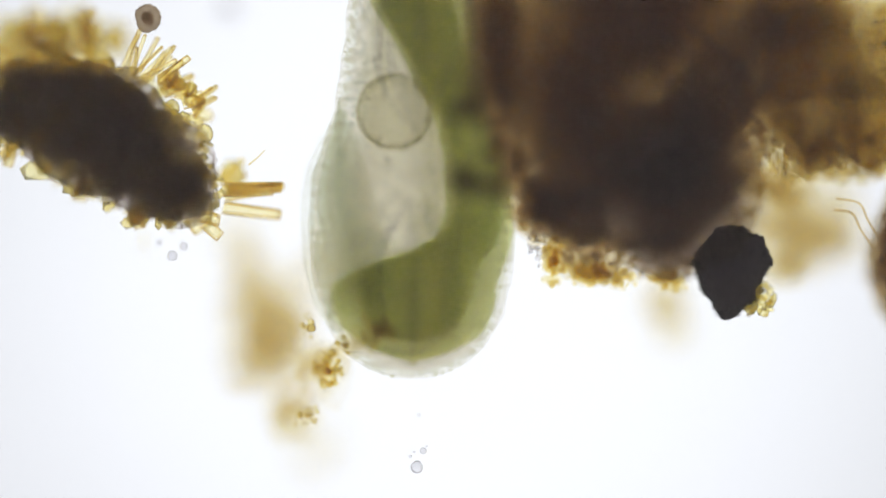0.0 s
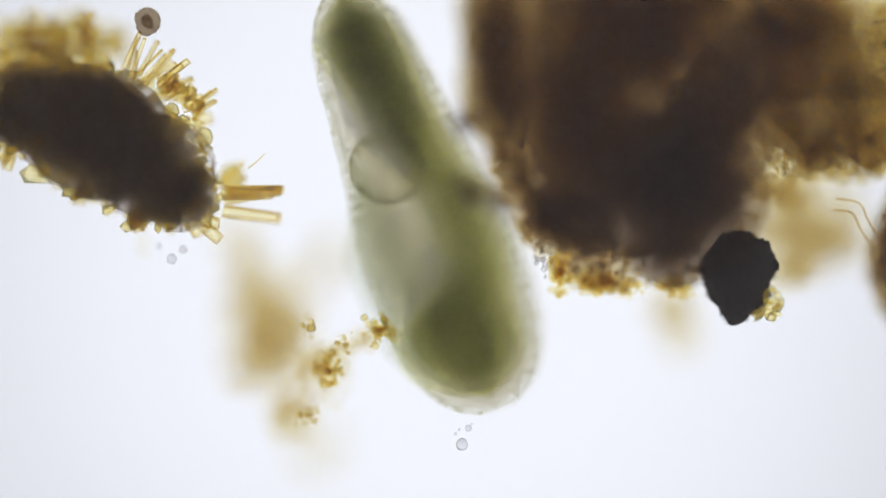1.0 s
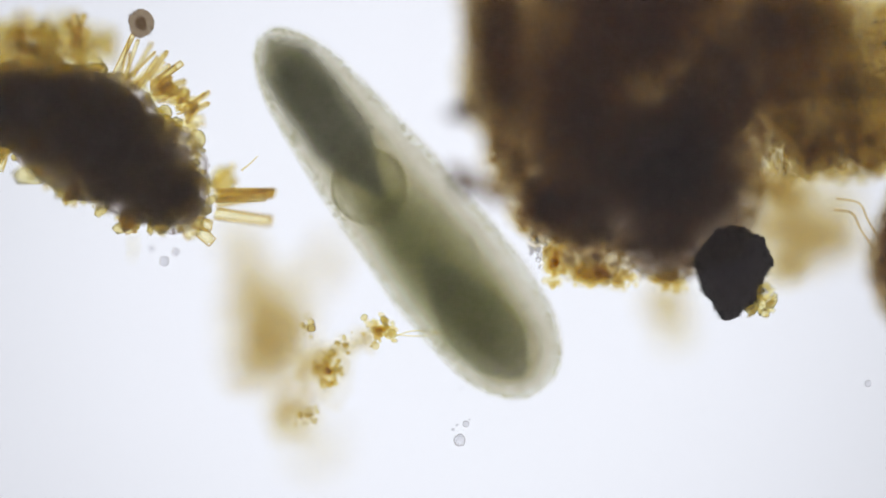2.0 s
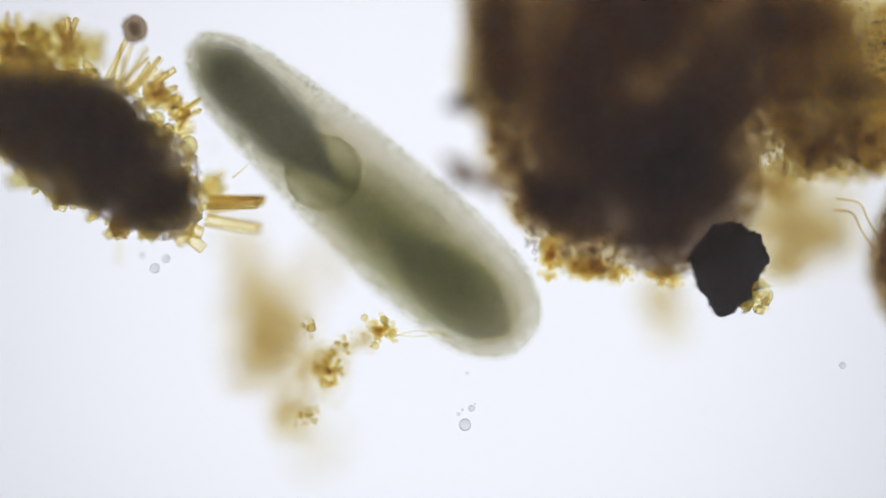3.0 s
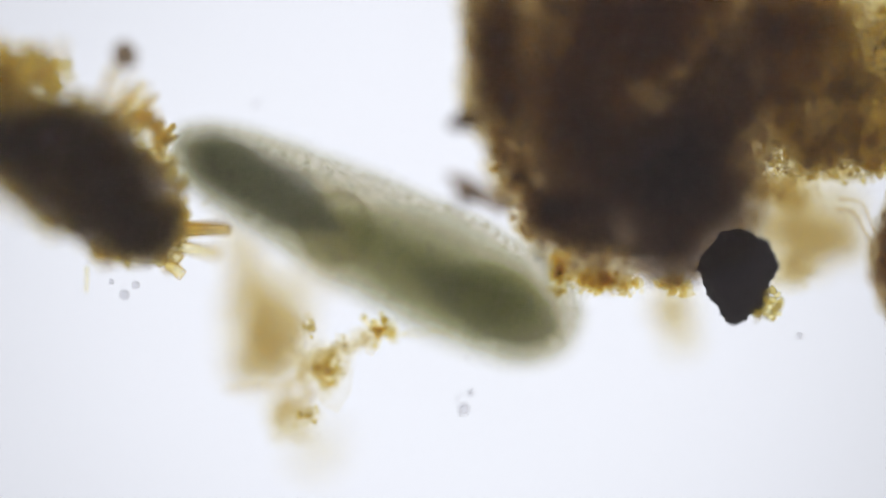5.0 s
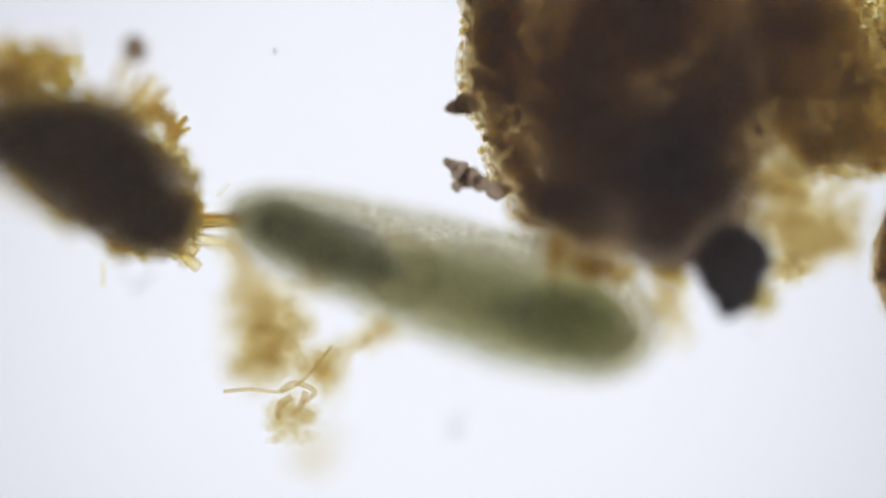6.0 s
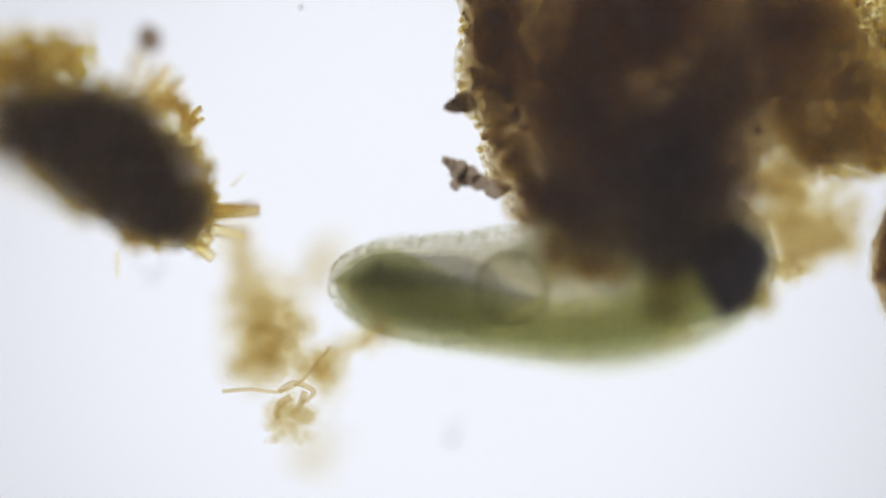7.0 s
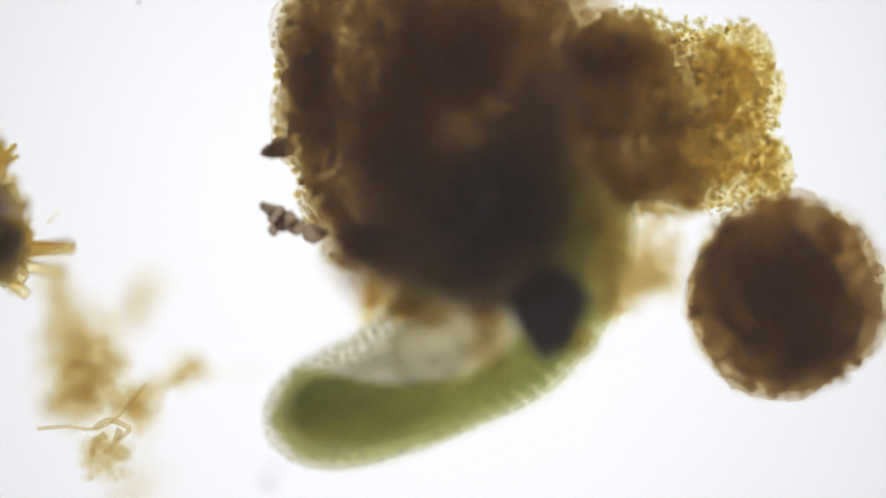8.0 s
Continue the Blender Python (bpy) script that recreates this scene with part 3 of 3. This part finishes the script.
def tube_bm(a, b, k, middle):
    """A slice of the body's skin between two stations, k times its full width."""
    bm, rings, rows = bmesh.new(), [], 6
    for i in range(rows + 1):
        f = i / rows
        f = f ** 2.2 if a <= 0.001 else 1 - (1 - f) ** 2.2 if b >= 0.999 else f
        s = a + (b - a) * f
        s = min(max(s, 0.0004), 0.9996)
        w, d = half_width(s) * k, half_depth(s) * k
        ring = []
        for j in range(40):
            g = 2 * math.pi * j / 40
            q = Vector(((s - middle) * LONG * (k if (s < 0.02 or s > 0.98) else 1), w * math.cos(g), d * math.sin(g)))
            q += Vector((0, q.y, q.z)).normalized() * 0.0022 * noise.noise(Vector((s * 30, math.cos(g) * 6, math.sin(g) * 6)))
            ring.append(bm.verts.new(q))
        rings.append(ring)
    for p, q in zip(rings, rings[1:]):
        for j in range(40):
            bm.faces.new((p[j], p[(j + 1) % 40], q[(j + 1) % 40], q[j]))
    if a <= 0.001:
        bm.faces.new(rings[0][::-1])
    if b >= 0.999:
        bm.faces.new(rings[-1])
    return bm


def ramp(x, a, b):
    k = min(max((x - a) / (b - a), 0.0), 1.0)
    return k * k * (3 - 2 * k)


def green_share(s, u, v):
    """How thickly the algae lie: a thick wall on one side, a full rear, a hollow between, thinning out under the skin."""
    rho = math.sqrt(u * u + ((v - 0.12) / 0.78) ** 2)
    share = (1 - ramp(rho, 0.62, 0.95)) * ramp(s, 0.015, 0.12) * ramp(1 - s, 0.03, 0.16) * (1 - 0.42 * ramp(s, 0.68, 0.85)) * (0.75 + 0.25 * ramp(s, 0.1, 0.3))
    wall = 0.05 + 0.25 * ramp(s, 0.1, 0.3) - 0.15 * ramp(s, 0.45, 0.7)      # where the hollow gives way to the thick wall
    hollow = ramp(s, 0.04, 0.2) * (1 - ramp(s, 0.66, 0.84))
    inside = ramp(u, wall - 0.28, wall + 0.12)
    return share * (1 - hollow * (1 - inside))


def layers_bm(i, middle, skins, wide):
    """Skins of one inner mass within the segment i. Each skin is a function that gives, for a station, its centre and half axes
    as shares of the body's. The skins part at staggered stations, so that the joints of a bent body don't line up."""
    bm = bmesh.new()
    for j, shape in enumerate(skins):
        lag = (j % 5 - 2) * 0.16 / SEGMENTS
        a = 0.0 if i == 0 else i / SEGMENTS + lag - 0.0015
        b = 1.0 if i == SEGMENTS - 1 else (i + 1) / SEGMENTS + lag + 0.0015
        rings = []
        for r in range(7):
            f = r / 6
            f = f ** 2.2 if i == 0 else 1 - (1 - f) ** 2.2 if i == SEGMENTS - 1 else f
            s = min(max(a + (b - a) * f, 0.0005), 0.9995)
            u0, v0, ru, rv = shape(s)
            w, d = half_width(s), half_depth(s)
            ring = []
            for g in range(wide):
                t = 2 * math.pi * g / wide
                n = 1 + 0.10 * noise.noise(Vector((s * 14 + j * 3.1, 1.6 * math.cos(t), 1.6 * math.sin(t))))
                ring.append(bm.verts.new(((s - middle) * LONG, w * (u0 + ru * n * math.cos(t)), d * (v0 + rv * n * math.sin(t)))))
            rings.append(ring)
        for p, q in zip(rings, rings[1:]):
            for g in range(wide):
                bm.faces.new((p[g], p[(g + 1) % wide], q[(g + 1) % wide], q[g]))
    return bm


def nested(shape, layers, low):
    """Skins within skins, the innermost low times as wide as the outermost."""
    def skin(k):
        def at(s):
            u0, v0, ru, rv = shape(0.5 + (s - 0.5) / (0.80 + 0.20 * k))
            return u0, v0, ru * k, rv * k
        return at
    return [skin(low + (1 - low) * j / max(layers - 1, 1)) for j in range(layers)]


def lamellae(shape, count, upright, thick=0.10):
    """Flat lenses stacked side by side within a shape: across the body's width if upright, through its depth otherwise."""
    def lens(q, wide, reach):
        def at(s):
            u0, v0, ru, rv = shape(0.5 + (s - 0.5) / reach)
            if upright:
                return u0 + q * ru, v0, thick * ru, rv * wide
            return u0, v0 + q * rv, ru * wide, thick * rv
        return at
    order = [(k * 3 + 1) % count / (count - 1) for k in range(count)]
    return [lens(-0.78 + 1.56 * (k + 0.5) / count, 0.55 + 0.52 * f, 0.86 + 0.15 * f) for k, f in enumerate(order)]


def table(s, stations, rows):
    return [float(np.interp(s, stations, r)) for r in rows]


def grey_shape(s):
    end = (ramp(s, 0.0, 0.05) * ramp(1 - s, 0.0, 0.05)) ** 0.25
    return 0.0, 0.0, 0.97 * end + 0.001, 0.97 * end + 0.001


def green_shape(s):
    """The green mass: a band along one side that fills the nose and the rear and leaves a hollow between."""
    u0, ru, v0, rv = table(s, (0, 0.10, 0.17, 0.29, 0.41, 0.54, 0.64, 0.69, 0.72, 0.745, 0.77, 0.80, 1),
                           ((0.0, 0.0, 0.17, 0.42, 0.62, 0.66, 0.65, 0.60, 0.50, 0.34, 0.15, 0.02, 0.02), (0.86, 0.86, 0.79, 0.55, 0.36, 0.32, 0.33, 0.38, 0.47, 0.61, 0.77, 0.88, 0.88),
                            (0.0, 0.02, 0.06, 0.11, 0.14, 0.14, 0.14, 0.14, 0.14, 0.14, 0.14, 0.13, 0.10), (0.80, 0.78, 0.70, 0.62, 0.63, 0.65, 0.67, 0.68, 0.70, 0.71, 0.72, 0.74, 0.74)))
    end = (ramp(s, 0.012, 0.09) * ramp(1 - s, 0.03, 0.11)) ** 0.3
    return u0, v0, ru * end + 0.001, rv * end + 0.001


def wall_shape(s):
    """The thinner green wall on the hollow's far side."""
    end = (ramp(s, 0.38, 0.62) * ramp(1 - s, 0.10, 0.20)) ** 0.5
    thick = ramp(s, 0.60, 0.76)
    return -0.95 + (0.22 + 0.16 * thick) * end, 0.12, (0.36 + 0.14 * thick) * end + 0.001, 0.76 * end + 0.001


def nose_shape(s):
    end = (ramp(s, 0.012, 0.09) ** 0.3) * (1 - ramp(s, 0.26, 0.46)) ** 0.6
    return 0.05, 0.02 + 0.25 * s, 0.80 * end + 0.001, (0.84 - 0.75 * s) * end + 0.001


def rear_shape(s):
    end = ramp(s, 0.60, 0.82) ** 0.6 * ramp(1 - s, 0.02, 0.11) ** 0.3
    return 0.0, 0.18, 0.80 * end + 0.001, 0.68 * end + 0.001


def build_ciliate():
    root = empty("ciliate", (0, 0, 0), "long translucent single-celled animal filled with green algae, swimming", "ciliate")
    rng = np.random.default_rng(11)
    bins, skins = [[] for _ in range(SEGMENTS)], [[] for _ in range(SEGMENTS)]

    def index(s):
        return min(max(int((s + rng.normal() * 0.022) * SEGMENTS), 0), SEGMENTS - 1)

    for store, share, number in ((bins, green_share, 3200),):
        got = 0
        while got < number:
            s, u, v = rng.uniform(0.01, 0.99), rng.uniform(-1, 1), rng.uniform(-1, 1)
            if rng.uniform() < share(s, u, v) * half_width(s) / 0.18:
                store[index(s)].append((s, u, v))
                got += 1
    for n in range(9000):
        s, g, k = rng.uniform(0.004, 0.996), rng.uniform(0, 2 * math.pi), rng.uniform(0.86, 0.985)
        skins[index(s)].append((s, k * math.cos(g), k * math.sin(g)))
    haze = [[] for _ in range(SEGMENTS)]
    for _ in range(2600):
        s, u, v = rng.uniform(0.08, 0.72), rng.uniform(-0.85, 0.25), rng.uniform(-0.6, 0.6)
        if ((s - 0.41) * LONG / 0.066) ** 2 + ((u * half_width(s) + 0.03) / 0.066) ** 2 > 1:
            haze[index(s)].append((s, u, v))
    for _ in range(2600):
        d = rng.normal(size=3)
        d *= 0.066 / np.linalg.norm(d)
        s = 0.41 + d[0] / LONG
        skins[index(s)].append((s, (d[1] - 0.03) / half_width(s), (d[2] + 0.02) / half_depth(s)))
    segments = []
    for i in range(SEGMENTS):
        a, b = i / SEGMENTS, (i + 1) / SEGMENTS
        middle = (a + b) / 2
        seg = part("body_segment", tube_bm(max(0, a - 0.003), min(1, b + 0.003), 1.0, middle), PELLICLE, root, "clear outer skin")
        put("cortex", scatter_mesh("cortex", [((s - middle) * LONG, u * half_width(s), v * half_depth(s)) for s, u, v in skins[i]],
            sizes(len(skins[i]), 0.0015, 0.0042, 200 + i), "speck", 210 + i, 0.25), CORTEX, seg, "pale grainy layer under the skin", "stuff")
        put("algae", scatter_mesh("algae", [((s - middle) * LONG, u * half_width(s), v * half_depth(s)) for s, u, v in bins[i]],
            sizes(len(bins[i]), 0.0024, 0.0048, 220 + i), "speck", 230 + i, 0.15), ALGA, seg, "packed green algae", "stuff")
        part("cytoplasm", layers_bm(i, middle, nested(grey_shape, 9, 0.50), 28), PLASM, seg, "grey cytoplasm")
        part("endoplasm", layers_bm(i, middle, nested(green_shape, 4, 0.45), 24), GREEN, seg, "soft green inner mass")
        part("green_lamellae", layers_bm(i, middle, lamellae(green_shape, 6, False, 0.045), 24), LEAF, seg, "stacked yellow-green layers")
        if 0.36 < middle < 0.91:
            part("side_wall", layers_bm(i, middle, nested(wall_shape, 5, 0.10), 20), DIM, seg, "grey-green wall")
        if middle < 0.50:
            part("nose_mass", layers_bm(i, middle, lamellae(nose_shape, 7, True, 0.08), 20), DUSK, seg, "dark blue-grey layers in the nose")
        if middle > 0.58:
            part("rear_mass", layers_bm(i, middle, lamellae(rear_shape, 3, True, 0.12), 20), DUSK, seg, "dark blue-grey layers in the rear")
        if haze[i]:
            put("granules", scatter_mesh("granules", [((s - middle) * LONG, u * half_width(s), v * half_depth(s)) for s, u, v in haze[i]],
                sizes(len(haze[i]), 0.0018, 0.0042, 260 + i), "speck", 270 + i, 0.15), HAZE, seg, "fine grey granules in the hollow", "stuff")
        if i == int(0.41 * SEGMENTS):
            bm = lump_bm((0.062, 0.066, 0.062), 0, 5, 0.03, 6, 4)
            vac = part("vacuole", bm, VACUOLE, seg, "clear round vacuole")
            vac.location = ((0.41 - middle) * LONG, -0.03, 0.02)
        segments.append((seg, middle))
    return root, segments


ciliate, segments = build_ciliate()


# ---- what moves ----
# ciliate: seconds, middle x, y, z, heading below the horizontal, bend towards the picture's top, roll, nose up
SWIM = [
    (0.0, 729, 270, 0.36, 90, 0, 0, 0), (0.5, 733, 300, 0.36, 80, -6, 26, 0), (0.8, 735, 335, 0.37, 74, -5, 42, 0),
    (1.0, 743, 350, 0.38, 69.5, -3, 52, 0), (1.5, 739, 396, 0.38, 57.5, 0, 82, 0), (1.7, 733, 393, 0.38, 55, 0, 85, 0), (2.8, 645, 317, 0.38, 43.5, 0, 92, 0),
    (3.0, 637, 339, 0.385, 41.8, 0, 93, 0), (3.5, 646, 374, 0.40, 38.5, 0, 95, 0), (4.0, 623, 371, 0.425, 33.5, 0, 96, 0), (4.5, 638, 378, 0.45, 28, 0, 97, 0),
    (4.7, 650, 394, 0.44, 27, 0, 98, 0), (5.8, 740, 477, 0.36, 20, 2, 101, 0), (6.0, 783, 490, 0.35, 17, 3, 103, 0), (6.5, 870, 503, 0.33, 8, 6, 110, 0),
    (7.0, 978, 508, 0.25, -5, 29, 128, 0), (7.5, 1028, 542, 0.215, -21, 67, 160, 0), (8.0, 1148, 531, 0.205, -42, 80, 165, 0),
]
# diatom clump: seconds, right, down, up, turn in the picture, roll about the picture's upright
DRIFT = [(0.0, 0, 0, 0, 0, 0), (0.5, 1, 3, 0, 0, 0), (1.5, -6, 8, 0, 0, 2), (2.8, -28, 18, 0, -1, 8), (3.5, -42, 36, 0, -1, 16), (4.0, -66, 52, 0, -1, 28), (4.5, -84, 66, 0, -1, 38),
         (4.7, -86, 70, 0, -1, 40), (5.8, -62, 58, -100, 1, 40), (6.5, -42, 46, -100, 1, 40), (7.0, -30, 38, -100, 1, 40), (8.0, -30, 38, -100, 1, 40)]
# big clump and what sticks to it: seconds, turn about its far corner
PUSH = [(0.0, -0.45), (0.5, 1.2), (1.0, 1.2), (1.5, 0.75), (2.8, -1.35), (3.0, -1.35), (3.5, -1.3), (4.0, 0.75), (4.5, 1.65), (5.8, -0.7), (6.5, -0.9), (7.0, -1.0), (7.5, -0.6), (8.0, 0.0)]
SPECK = [(0.0, 0, 0), (0.5, 68, -30), (1.0, 80, -40), (1.5, 70, -34), (2.8, 87, -75), (3.5, 79, -75), (4.5, 84, -105), (5.8, 74, -80), (6.5, 55, -48), (7.0, 65, -52), (8.0, 70, -40)]

WISP = [(0.0, 0, 0), (0.5, -6, -55), (8.0, -60, -300)]
MOTE = [(0.0, 0, 0), (2.8, -120, -45), (3.5, -148, -72), (4.5, -172, -92), (5.8, -278, -122), (6.0, -293, -120), (8.0, -380, -150)]
MOTE_B = [(0.0, 0, 0), (4.7, 110, -100), (5.8, 157, -182), (6.0, 162, -207), (6.5, 195, -258), (7.0, 210, -285), (8.0, 250, -360)]


def bent(m, s, bend):
    """The pose of the station s of a body bent evenly, about the pose m of its middle, in the slide's plane."""
    total = radians(bend)
    ang = total * (s - 0.5)
    if abs(total) < 1e-4:
        off = Vector((LONG * (s - 0.5), 0, 0))
    else:
        r = LONG / total
        off = Vector((r * math.sin(ang), r * (1 - math.cos(ang)), 0))
    return m @ Matrix.Translation(off) @ Matrix.Rotation(ang, 4, "Z")


def motions():
    frames = []
    for t, x, y, z, head, bend, roll, nose in SWIM:
        level = Matrix.Translation(F(x, y, z)) @ pose(0, 0, 0, 0, 0, -head) @ pose(0, 0, 0, 0, nose, 0)
        frames.append((t, level, level @ pose(0, 0, 0, roll, 0, 0), bend, pose(0, 0, 0, roll, 0, 0)))
    walk(ciliate, [(t, m) for t, _, m, _, _ in frames])
    for seg, s in segments:
        walk(seg, [(t, m.inverted() @ bent(level, s, bend) @ turn) for t, level, m, bend, turn in frames])
    hinge = Vector((0.2, 0, 0))
    walk(left_clump, [(t, Matrix.Translation(LEFT_AT + Vector((x * 0.001, -y * 0.001, z * 0.001))) @ Matrix.Translation(hinge) @ pose(0, 0, 0, 0, roll, turn) @ Matrix.Translation(-hinge)) for t, x, y, z, turn, roll in DRIFT])
    for thing in (big_clump, mineral, clump_floc):
        home = thing.matrix_basis.copy()
        walk(thing, [(t, Matrix.Translation(BIG_PIVOT) @ pose(0, 0, 0, 0, 0, a) @ Matrix.Translation(-BIG_PIVOT) @ home) for t, a in PUSH])
    ways = [SPECK] * 6 + [[(t, x, y) for t, x, y, _, _, _ in DRIFT]] * 3 + [WISP, MOTE, MOTE_B]
    for ob, way in zip(drops, ways):
        home = ob.location.copy()
        walk(ob, [(t, Matrix.Translation(home + Vector((x * 0.001, -y * 0.001, 0)))) for t, x, y in way])
    # the lamp keeps under the lens, so its vignette stays centred
    walk(lamp, [(t, pose(x, y, -2.0)) for t, x, y, _ in STAGE])


motions()
